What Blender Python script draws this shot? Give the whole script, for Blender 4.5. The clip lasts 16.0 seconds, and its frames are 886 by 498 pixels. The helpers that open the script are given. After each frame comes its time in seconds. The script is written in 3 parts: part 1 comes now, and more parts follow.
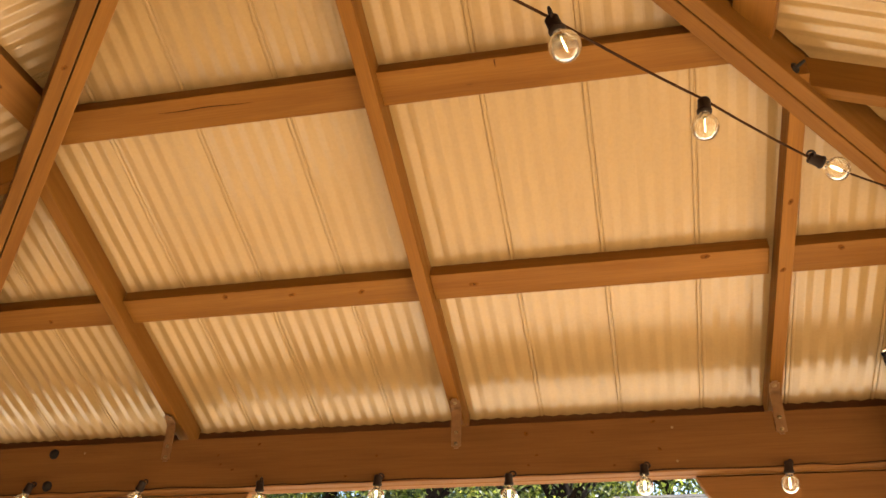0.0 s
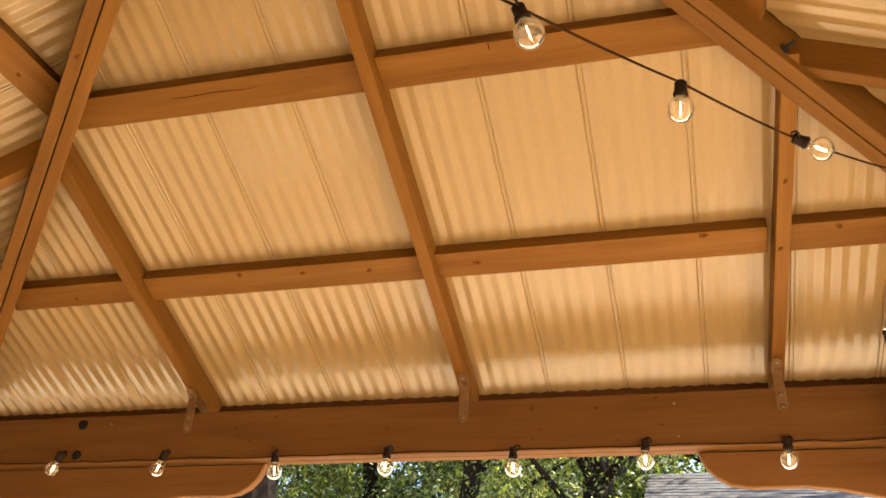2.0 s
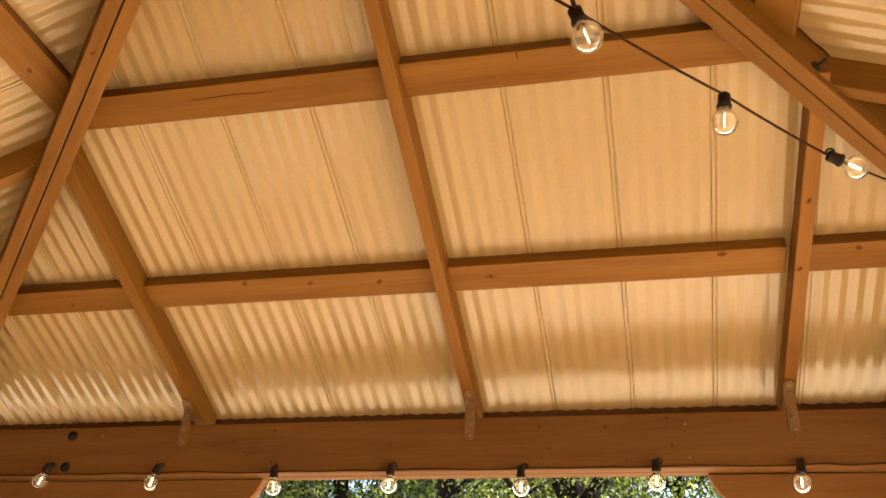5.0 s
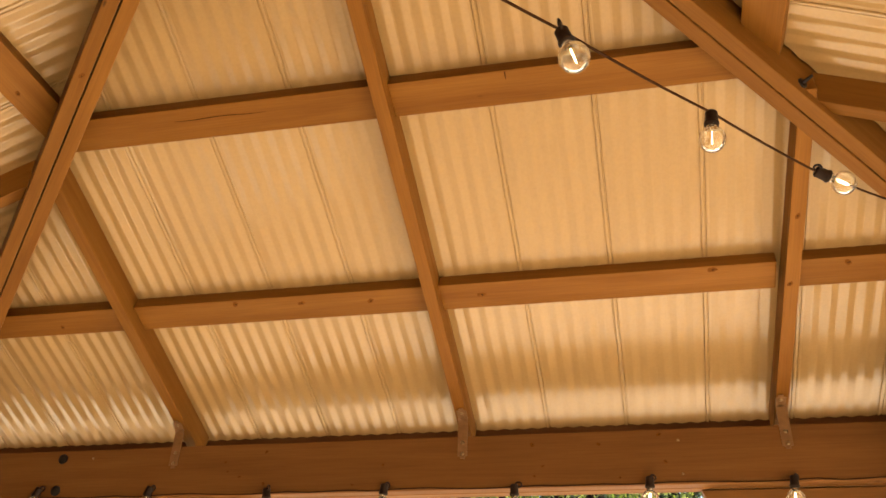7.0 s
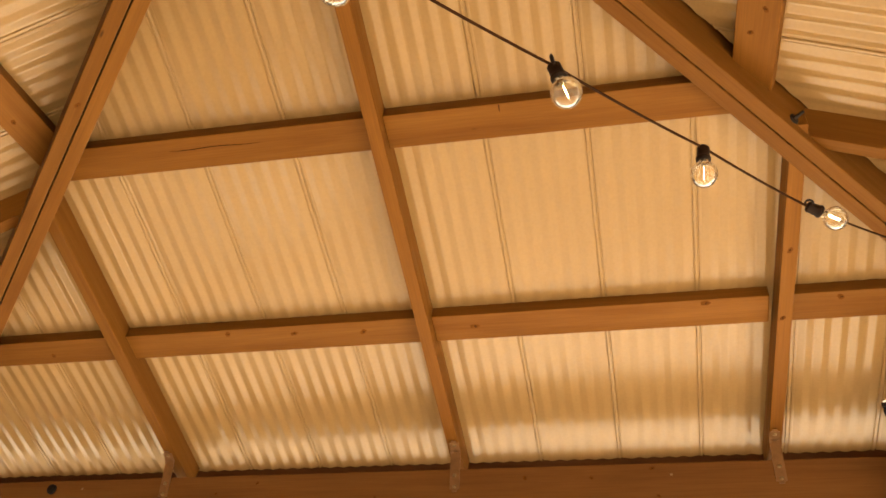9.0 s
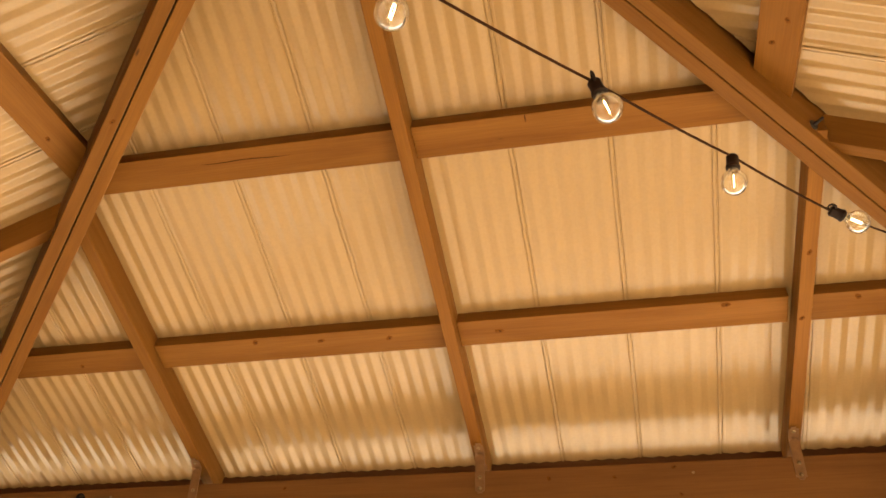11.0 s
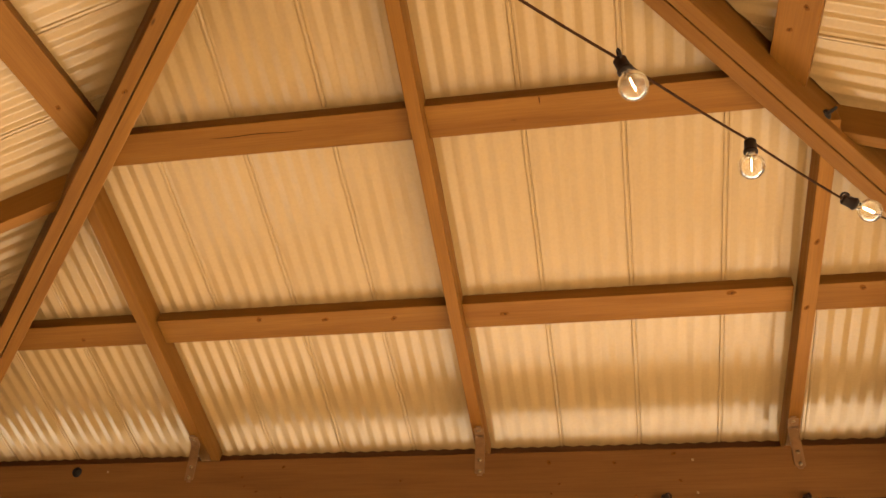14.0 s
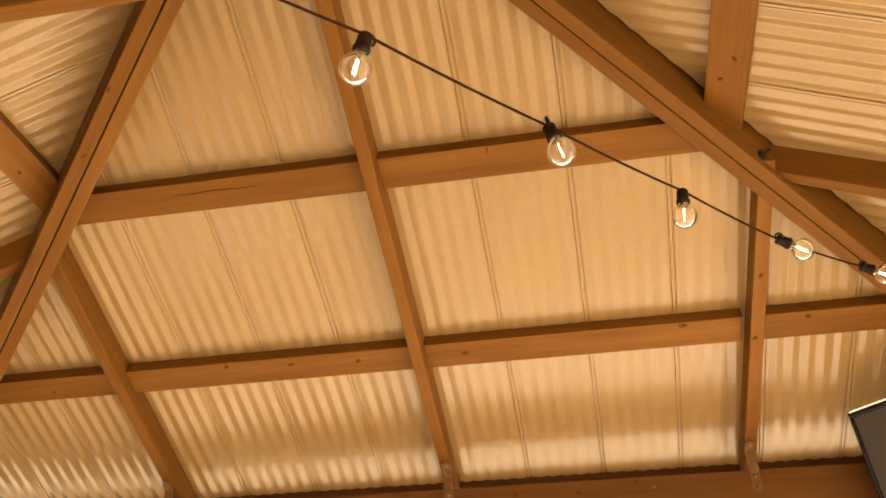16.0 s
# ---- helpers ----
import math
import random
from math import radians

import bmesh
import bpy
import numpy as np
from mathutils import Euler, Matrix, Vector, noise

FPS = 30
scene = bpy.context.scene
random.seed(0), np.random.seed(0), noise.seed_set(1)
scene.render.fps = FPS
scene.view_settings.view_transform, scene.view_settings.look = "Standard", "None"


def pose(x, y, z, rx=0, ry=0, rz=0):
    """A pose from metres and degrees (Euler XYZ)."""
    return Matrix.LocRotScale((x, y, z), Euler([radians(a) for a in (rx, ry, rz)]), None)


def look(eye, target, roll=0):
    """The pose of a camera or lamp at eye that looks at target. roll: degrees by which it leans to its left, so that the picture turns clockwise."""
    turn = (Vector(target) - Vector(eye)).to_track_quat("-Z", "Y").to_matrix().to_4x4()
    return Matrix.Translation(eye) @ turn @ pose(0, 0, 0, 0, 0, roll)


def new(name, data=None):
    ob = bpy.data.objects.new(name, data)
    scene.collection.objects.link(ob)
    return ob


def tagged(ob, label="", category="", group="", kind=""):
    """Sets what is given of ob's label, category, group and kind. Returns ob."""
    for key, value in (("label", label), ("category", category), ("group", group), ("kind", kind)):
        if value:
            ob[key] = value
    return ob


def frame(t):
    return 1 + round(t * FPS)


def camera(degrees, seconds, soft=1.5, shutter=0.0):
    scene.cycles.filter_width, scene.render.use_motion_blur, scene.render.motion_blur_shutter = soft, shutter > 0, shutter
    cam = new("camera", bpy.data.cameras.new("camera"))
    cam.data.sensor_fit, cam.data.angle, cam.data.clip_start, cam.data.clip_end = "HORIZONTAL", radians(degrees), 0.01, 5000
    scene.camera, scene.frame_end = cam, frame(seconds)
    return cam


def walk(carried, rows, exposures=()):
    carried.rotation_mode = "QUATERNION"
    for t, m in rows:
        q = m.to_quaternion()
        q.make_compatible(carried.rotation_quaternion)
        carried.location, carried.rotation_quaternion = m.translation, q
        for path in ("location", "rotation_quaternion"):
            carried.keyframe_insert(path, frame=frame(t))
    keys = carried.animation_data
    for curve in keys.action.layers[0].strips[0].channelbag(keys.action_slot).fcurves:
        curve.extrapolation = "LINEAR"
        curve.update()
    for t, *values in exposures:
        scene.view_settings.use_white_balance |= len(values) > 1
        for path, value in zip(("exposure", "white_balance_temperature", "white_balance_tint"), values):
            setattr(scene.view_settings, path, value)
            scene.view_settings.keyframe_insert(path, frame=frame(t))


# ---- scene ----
cam = camera(51.7, 16.0)
# t, eye x y z, yaw, pitch up, roll
ROWS = [
    (0, 0.425, -0.586, 1.508, 13.03, 28.73, 1.27),
    (0.5, 0.453, -0.574, 1.496, 13.33, 28.22, 1.63),
    (1, 0.517, -0.556, 1.489, 16.16, 27.03, 2.87),
    (1.5, 0.555, -0.575, 1.497, 16.90, 26.89, 2.94),
    (2, 0.526, -0.608, 1.491, 16.28, 27.22, 2.71),
    (2.5, 0.470, -0.638, 1.497, 15.66, 27.50, 2.65),
    (3, 0.447, -0.625, 1.493, 15.17, 27.85, 2.76),
    (3.5, 0.435, -0.607, 1.489, 14.71, 28.08, 2.81),
    (6, 0.423, -0.592, 1.485, 13.97, 29.03, 3.05),
    (6.5, 0.428, -0.594, 1.490, 13.78, 29.27, 2.58),
    (7, 0.427, -0.595, 1.491, 13.68, 29.66, 2.29),
    (7.5, 0.429, -0.596, 1.494, 13.66, 29.93, 2.12),
    (8, 0.424, -0.598, 1.490, 13.60, 30.38, 2.14),
    (8.5, 0.427, -0.598, 1.492, 13.58, 31.00, 2.45),
    (9, 0.432, -0.597, 1.495, 13.46, 31.49, 2.62),
    (11.5, 0.354, -0.665, 1.475, 12.92, 31.47, 1.30),
    (12, 0.337, -0.671, 1.462, 12.78, 31.38, 1.50),
    (12.5, 0.332, -0.671, 1.467, 12.69, 31.40, 1.83),
    (13, 0.331, -0.661, 1.464, 12.41, 31.44, 2.14),
    (13.5, 0.329, -0.651, 1.458, 12.20, 31.61, 2.36),
    (14, 0.332, -0.647, 1.463, 12.06, 31.07, 2.45),
    (14.5, 0.313, -0.658, 1.456, 11.92, 30.95, 2.38),
    (15, 0.340, -0.676, 1.470, 11.63, 30.96, 2.39),
    (15.5, 0.365, -0.717, 1.486, 11.24, 32.87, 1.73),
    (16, 0.398, -0.716, 1.490, 10.78, 31.98, -0.31),
]


def eye_pose(x, y, z, yaw, pitch, roll):
    a, b = radians(yaw), radians(pitch)
    ahead = Vector((-math.sin(a) * math.cos(b), math.cos(a) * math.cos(b), math.sin(b)))
    return look((x, y, z), Vector((x, y, z)) + ahead, roll)


walk(cam, [(t, eye_pose(*r)) for t, *r in ROWS], exposures=[(0.0, 2.95), (16.0, 2.95)])

# ---- light ----
SUN_EL, SUN_AZ = radians(47), radians(68)      # azimuth from +y towards +x
world = bpy.data.worlds.new("sky")
scene.world = world
world.use_nodes = True
wn = world.node_tree
sky = wn.nodes.new("ShaderNodeTexSky")
sky.sky_type, sky.sun_disc = "NISHITA", False
sky.sun_elevation, sky.sun_rotation = SUN_EL, SUN_AZ
wn.links.new(sky.outputs[0], wn.nodes["Background"].inputs[0])
wn.nodes["Background"].inputs[1].default_value = 0.10
sun_data = bpy.data.lights.new("sun", "SUN")
sun_data.energy, sun_data.angle, sun_data.color = 4.0, radians(0.53), (1.0, 0.94, 0.84)
sun = new("sun", sun_data)
to_sun = Vector((math.sin(SUN_AZ) * math.cos(SUN_EL), math.cos(SUN_AZ) * math.cos(SUN_EL), math.sin(SUN_EL)))
sun.matrix_world = look(to_sun * 30, (0, 0, 0))


# ---- materials ----
def shader(name, rough=0.6, metal=0.0, spec=0.5):
    m = bpy.data.materials.new(name)
    m.use_nodes = True
    b = m.node_tree.nodes["Principled BSDF"]
    b.inputs["Roughness"].default_value = rough
    b.inputs["Metallic"].default_value = metal
    b.inputs["Specular IOR Level"].default_value = spec
    return m, m.node_tree, b


def node(nt, kind, **values):
    n = nt.nodes.new(kind)
    for k, v in values.items():
        n.inputs[k.replace("_", " ")].default_value = v
    return n


def ramp(nt, source, stops):
    r = nt.nodes.new("ShaderNodeValToRGB")
    e = r.color_ramp.elements
    while len(e) < len(stops):
        e.new(0.5)
    for el, (p, c) in zip(e, stops):
        el.position, el.color = p, (*c, 1) if len(c) == 3 else c
    nt.links.new(source, r.inputs[0])
    return r


def mixed(nt, factor, a, b, mode="MIX"):
    n = nt.nodes.new("ShaderNodeMix")
    n.data_type, n.blend_type = "RGBA", mode
    for src, i in ((factor, 0), (a, 6), (b, 7)):
        if isinstance(src, (int, float)):
            n.inputs[i].default_value = src
        elif isinstance(src, tuple):
            n.inputs[i].default_value = (*src, 1)
        else:
            nt.links.new(src, n.inputs[i])
    return n.outputs[2]


def mapped(nt, scale, shift=True):
    """Object coordinates, scaled, moved by a random amount for each object."""
    tc, mp = nt.nodes.new("ShaderNodeTexCoord"), nt.nodes.new("ShaderNodeMapping")
    mp.inputs["Scale"].default_value = scale
    nt.links.new(tc.outputs["Object"], mp.inputs["Vector"])
    if shift:
        oi, mul = nt.nodes.new("ShaderNodeObjectInfo"), nt.nodes.new("ShaderNodeVectorMath")
        mul.operation = "SCALE"
        mul.inputs[0].default_value = (37.0, 19.0, 53.0)
        nt.links.new(oi.outputs["Random"], mul.inputs["Scale"])
        nt.links.new(mul.outputs[0], mp.inputs["Location"])
    return mp.outputs[0]


def bump(nt, b, source, strength, distance):
    n = node(nt, "ShaderNodeBump", Strength=strength, Distance=distance)
    nt.links.new(source, n.inputs["Height"])
    nt.links.new(n.outputs[0], b.inputs["Normal"])


def wood(name, dark, mid, light, rough=0.55):
    m, nt, b = shader(name, rough, 0, 0.09)
    grain = node(nt, "ShaderNodeTexNoise", Scale=1.0, Detail=6.0, Roughness=0.62, Distortion=0.4)
    nt.links.new(mapped(nt, (2.2, 34.0, 34.0)), grain.inputs["Vector"])
    broad = node(nt, "ShaderNodeTexNoise", Scale=1.0, Detail=2.0)
    nt.links.new(mapped(nt, (1.6, 6.0, 6.0)), broad.inputs["Vector"])
    fine = node(nt, "ShaderNodeTexNoise", Scale=1.0, Detail=3.0)
    nt.links.new(mapped(nt, (9.0, 420.0, 420.0)), fine.inputs["Vector"])
    tone = ramp(nt, grain.outputs["Fac"], [(0.28, dark), (0.5, mid), (0.74, light)])
    c = mixed(nt, 0.35, tone.outputs[0], ramp(nt, broad.outputs["Fac"], [(0.3, dark), (0.7, light)]).outputs[0])
    c = mixed(nt, 0.25, c, ramp(nt, fine.outputs["Fac"], [(0.3, (0.55, 0.5, 0.45)), (0.6, (1, 1, 1))]).outputs[0], "MULTIPLY")
    # small knots
    vor = node(nt, "ShaderNodeTexVoronoi", Scale=1.0)
    nt.links.new(mapped(nt, (3.2, 11.0, 11.0)), vor.inputs["Vector"])
    knot = ramp(nt, vor.outputs["Distance"], [(0.012, (1, 1, 1)), (0.035, (0, 0, 0))])
    c = mixed(nt, knot.outputs[0], c, tuple(0.45 * v for v in dark))
    info = nt.nodes.new("ShaderNodeObjectInfo")
    each = ramp(nt, info.outputs["Random"], [(0.0, (0.86, 0.84, 0.82)), (1.0, (1.08, 1.06, 1.04))])
    c = mixed(nt, 1.0, c, each.outputs[0], "MULTIPLY")
    nt.links.new(c, b.inputs["Base Color"])
    bump(nt, b, fine.outputs["Fac"], 0.25, 0.0006)
    rr = ramp(nt, grain.outputs["Fac"], [(0.3, (rough + 0.1,) * 3), (0.7, (rough - 0.1,) * 3)])
    nt.links.new(rr.outputs[0], b.inputs["Roughness"])
    return m


def speckled(name, a, b_, scale, rough=0.7, metal=0.0, relief=0.0, spec=0.5, detail=4.0, vary=0.0):
    m, nt, b = shader(name, rough, metal, spec)
    n = node(nt, "ShaderNodeTexNoise", Scale=1.0, Detail=detail, Roughness=0.6)
    nt.links.new(mapped(nt, (scale,) * 3), n.inputs["Vector"])
    c = ramp(nt, n.outputs["Fac"], [(0.3, a), (0.7, b_)]).outputs[0]
    if vary:
        info = nt.nodes.new("ShaderNodeObjectInfo")
        each = ramp(nt, info.outputs["Random"], [(0.0, (1 - vary,) * 3), (1.0, (1.0,) * 3)])
        c = mixed(nt, 1.0, c, each.outputs[0], "MULTIPLY")
    nt.links.new(c, b.inputs["Base Color"])
    if relief:
        bump(nt, b, n.outputs["Fac"], 0.6, relief)
    return m


WOOD = wood("stained cedar", (0.108, 0.041, 0.006), (0.148, 0.061, 0.009), (0.18, 0.080, 0.013))
BEAM_WOOD = wood("brown stained header", (0.112, 0.048, 0.0135), (0.146, 0.065, 0.0185), (0.173, 0.080, 0.024), 0.5)
DARK_WOOD = wood("dark eave board", (0.065, 0.028, 0.011), (0.09, 0.039, 0.015), (0.11, 0.05, 0.02))
KNOT = speckled("knot wood", (0.085, 0.030, 0.005), (0.13, 0.050, 0.008), 160.0, 0.85, spec=0.05)
KNOT_CORE = speckled("knot core", (0.045, 0.016, 0.004), (0.075, 0.027, 0.006), 200.0, 0.85, spec=0.05)
CRACK = speckled("dark split", (0.03, 0.011, 0.004), (0.055, 0.02, 0.007), 60.0, 0.9, spec=0.05)
STEEL = speckled("brown coated strap", (0.12, 0.058, 0.021), (0.165, 0.086, 0.033), 60.0, 0.5, 0.0, spec=0.25)
SCREW = speckled("brass screw", (0.15, 0.10, 0.05), (0.24, 0.17, 0.09), 200.0, 0.42, 0.9)
BLACK = speckled("black plastic", (0.007, 0.005, 0.004), (0.013, 0.010, 0.008), 80.0, 0.55, spec=0.2)
CABLE = speckled("dark brown cable", (0.020, 0.008, 0.003), (0.032, 0.013, 0.005), 120.0, 0.85, spec=0.05)
PLUG = speckled("dark brown socket", (0.010, 0.005, 0.003), (0.017, 0.008, 0.004), 90.0, 0.6, spec=0.15)
SCREEN = speckled("grey screen", (0.048, 0.044, 0.041), (0.060, 0.056, 0.052), 3.0, 0.35)
CHROME = speckled("silver trim", (0.6, 0.6, 0.6), (0.7, 0.7, 0.7), 30.0, 0.2, 0.9)
BEZEL = speckled("glossy black frame", (0.010, 0.010, 0.011), (0.016, 0.016, 0.017), 20.0, 0.15)

# painted metal roof sheet: tan enamel with a soft gloss
SHEET, nt, b = shader("tan enamelled sheet", 0.2, 0.0, 0.38)
b.inputs["Coat Weight"].default_value = 0.15
b.inputs["Coat Roughness"].default_value = 0.14
b.inputs["Coat IOR"].default_value = 1.6
dirt = node(nt, "ShaderNodeTexNoise", Scale=1.0, Detail=5.0, Roughness=0.6)
nt.links.new(mapped(nt, (3.0, 1.2, 1.2)), dirt.inputs["Vector"])
grit = node(nt, "ShaderNodeTexNoise", Scale=1.0, Detail=3.0)
nt.links.new(mapped(nt, (160.0, 160.0, 160.0)), grit.inputs["Vector"])
c = ramp(nt, dirt.outputs["Fac"], [(0.15, (0.258, 0.161, 0.064)), (0.85, (0.290, 0.187, 0.077))]).outputs[0]
c = mixed(nt, 0.10, c, ramp(nt, grit.outputs["Fac"], [(0.3, (0.5, 0.5, 0.5)), (0.6, (1, 1, 1))]).outputs[0], "MULTIPLY")
nt.links.new(c, b.inputs["Base Color"])
r_ = ramp(nt, dirt.outputs["Fac"], [(0.1, (0.18,) * 3), (0.9, (0.22,) * 3)])
nt.links.new(r_.outputs[0], b.inputs["Roughness"])
bump(nt, b, grit.outputs["Fac"], 0.12, 0.0003)

GLASS, nt, b = shader("thin clear glass", 0.05)
clear, gloss, haze = nt.nodes.new("ShaderNodeBsdfTransparent"), nt.nodes.new("ShaderNodeBsdfGlossy"), nt.nodes.new("ShaderNodeBsdfTranslucent")
clear.inputs[0].default_value = (1.0, 0.985, 0.945, 1)
gloss.inputs["Roughness"].default_value = 0.06
haze.inputs[0].default_value = (1.0, 0.93, 0.78, 1)
fres, m1, m2 = node(nt, "ShaderNodeFresnel", IOR=1.28), nt.nodes.new("ShaderNodeMixShader"), nt.nodes.new("ShaderNodeMixShader")
seeds = node(nt, "ShaderNodeTexNoise", Scale=1.0, Detail=2.0)
nt.links.new(mapped(nt, (150.0, 150.0, 150.0)), seeds.inputs["Vector"])
film = ramp(nt, seeds.outputs["Fac"], [(0.38, (0.015,) * 3), (0.68, (0.16,) * 3)])
nt.links.new(fres.outputs[0], m1.inputs[0])
nt.links.new(clear.outputs[0], m1.inputs[1])
nt.links.new(gloss.outputs[0], m1.inputs[2])
nt.links.new(film.outputs[0], m2.inputs[0])
nt.links.new(m1.outputs[0], m2.inputs[1])
nt.links.new(haze.outputs[0], m2.inputs[2])
nt.links.new(m2.outputs[0], nt.nodes["Material Output"].inputs["Surface"])
GLOW, nt, b = shader("glowing filament", 0.5)
b.inputs["Base Color"].default_value = (1.0, 0.75, 0.4, 1)
b.inputs["Emission Color"].default_value = (1.0, 0.72, 0.36, 1)
b.inputs["Emission Strength"].default_value = 4.5

GROUND = speckled("dry tan soil", (0.56, 0.43, 0.27), (0.66, 0.52, 0.34), 1.4, 0.9, 0.0, 0.01, 0.2, 8.0)
# the two added walls: dark to cut light, tan to bounce it
DARK_WALL = speckled("dark brown of the unseen walls", (0.08, 0.05, 0.028), (0.11, 0.07, 0.04), 3.0, 0.9, 0.0, 0.004)
BOUNCE_WALL = speckled("tan of the unseen bounce wall", (0.62, 0.46, 0.28), (0.70, 0.54, 0.34), 3.0, 0.9, 0.0, 0.004)
FLOOR = speckled("tan concrete", (0.30, 0.215, 0.125), (0.37, 0.27, 0.165), 4.0, 0.8, 0.0, 0.003)
# tones of the unseen ground strips, chosen for what the roof sheets reflect
SOIL = speckled("brown soil", (0.25, 0.18, 0.105), (0.33, 0.245, 0.145), 30.0, 0.95, 0.0, 0.01, 0.1)
BRIGHT_STRIP = speckled("pale stone", (0.64, 0.50, 0.32), (0.72, 0.57, 0.38), 5.0, 0.8, 0.0, 0.003)
SIDING = speckled("pale blue grey siding", (0.34, 0.37, 0.40), (0.40, 0.43, 0.46), 2.0, 0.6, vary=0.08)
SHINGLE = speckled("weathered grey shingle", (0.036, 0.032, 0.031), (0.10, 0.089, 0.085), 26.0, 0.9, 0.0, 0.003, 0.2, 6.0, vary=0.3)
TRIM = speckled("white trim", (0.72, 0.72, 0.70), (0.8, 0.8, 0.78), 6.0, 0.5)
BARK = speckled("grey brown bark", (0.006, 0.004, 0.003), (0.017, 0.012, 0.009), 22.0, 0.95, 0.0, 0.012, 0.05, 8.0)


def leaf_material(name, dark, light):
    m, nt, b = shader(name, 0.45, 0, 0.4)
    g = nt.nodes.new("ShaderNodeNewGeometry")
    col = ramp(nt, g.outputs["Random Per Island"], [(0.25, dark), (0.8, light), (1.0, (light[0] * 1.6, light[1] * 1.35, light[2] * 1.2))])
    nt.links.new(col.outputs[0], b.inputs["Base Color"])
    tr = nt.nodes.new("ShaderNodeBsdfTranslucent")
    nt.links.new(mixed(nt, 1.0, col.outputs[0], (1.5, 1.5, 0.6), "MULTIPLY"), tr.inputs["Color"])
    mx = nt.nodes.new("ShaderNodeMixShader")
    mx.inputs[0].default_value = 0.48
    nt.links.new(b.outputs[0], mx.inputs[1])
    nt.links.new(tr.outputs[0], mx.inputs[2])
    nt.links.new(mx.outputs[0], nt.nodes["Material Output"].inputs["Surface"])
    return m


LEAF = leaf_material("green leaves", (0.014, 0.026, 0.007), (0.125, 0.16, 0.045))
LEAF_DARK = leaf_material("dark green leaves", (0.008, 0.015, 0.005), (0.055, 0.078, 0.024))
LEAF_PALE = leaf_material("yellow green leaves", (0.035, 0.05, 0.016), (0.27, 0.31, 0.11))


# ---- building helpers ----
def mesh_of(name, bm, material, smooth=False):
    me = bpy.data.meshes.new(name)
    bm.to_mesh(me)
    bm.free()
    me.materials.append(material)
    if smooth:
        for p in me.polygons:
            p.use_smooth = True
        me.set_sharp_from_angle(angle=radians(32))
    return me


def part(name, bm, material, parent=None, label="", m=None, smooth=False):
    ob = new(name, mesh_of(name, bm, material, smooth) if isinstance(bm, bmesh.types.BMesh) else bm)
    if parent:
        ob.parent = parent
    if m is not None:
        ob.matrix_basis = m
    if label:
        tagged(ob, label)
    return ob


def box(x0, x1, y0, y1, z0, z1, bevel=0.0, bm=None):
    bm = bm or bmesh.new()
    made = bmesh.ops.create_cube(bm, size=1.0)["verts"]
    for v in made:
        v.co = Vector((x0 if v.co.x < 0 else x1, y0 if v.co.y < 0 else y1, z0 if v.co.z < 0 else z1))
    if bevel:
        edges = list({e for v in made for e in v.link_edges})
        bmesh.ops.bevel(bm, geom=edges, offset=bevel, segments=2, affect="EDGES", profile=0.6)
    return bm


def axes(origin, along, normal):
    """A pose with local x along a piece and local z out along its normal."""
    x = Vector(along).normalized()
    z = (Vector(normal) - x * x.dot(Vector(normal))).normalized()
    y = z.cross(x)
    m = Matrix((x, y, z)).transposed().to_4x4()
    m.translation = origin
    return m


def tube(points, radii, sides=8, bm=None, closed=True):
    bm = bm or bmesh.new()
    pts = [Vector(p) for p in points]
    rings = []
    for i, p in enumerate(pts):
        d = (pts[min(i + 1, len(pts) - 1)] - pts[max(i - 1, 0)]).normalized()
        a = d.orthogonal().normalized() if i == 0 else (rings[-1][1] - d * d.dot(rings[-1][1])).normalized()
        c = d.cross(a)
        r = radii[i] if isinstance(radii, (list, tuple)) else radii
        rings.append(([bm.verts.new(p + (a * math.cos(k * math.tau / sides) + c * math.sin(k * math.tau / sides)) * r) for k in range(sides)], a))
    for (r0, _), (r1, _) in zip(rings, rings[1:]):
        for k in range(sides):
            bm.faces.new((r0[k], r0[(k + 1) % sides], r1[(k + 1) % sides], r1[k]))
    if closed:
        bm.faces.new(rings[0][0][::-1])
        bm.faces.new(rings[-1][0])
    return bm


def lathe(profile, sides=20, bm=None, flip=False):
    """Turn (radius, z) points about z."""
    bm = bm or bmesh.new()
    rows = []
    for r, z in profile:
        rows.append([bm.verts.new((r * math.cos(k * math.tau / sides), r * math.sin(k * math.tau / sides), z)) for k in range(sides)])
    for a, c in zip(rows, rows[1:]):
        for k in range(sides):
            f = (a[k], a[(k + 1) % sides], c[(k + 1) % sides], c[k])
            bm.faces.new(f[::-1] if flip else f)
    return bm


# ---- the gazebo ----
A = 1.452                       # from the middle to the header's inner face
Z0 = 2.14                       # height of the straps' lower screws
TH = math.atan(0.4136)
ZP = Z0 + 0.117                 # underside of the purlins above the header's inner face
SHEET_H = -0.0325               # the sheet lies this far above the purlins' underside
EAVE = A + 0.131
TURNS = [Matrix.Rotation(k * math.pi / 2, 4, "Z") for k in range(4)]
NORMAL = Vector((0, math.sin(TH), math.cos(TH)))
UPSLOPE = Vector((0, -math.cos(TH), math.sin(TH)))


def slope(x, s, h=0.0):
    """A point of the north roof: x along the header, s up the slope, h below the purlins' underside."""
    return Vector((x, A, ZP)) + UPSLOPE * s - NORMAL * h


gazebo = tagged(new("gazebo"), "square cedar gazebo with a tan metal hip roof on stained beams", "gazebo")


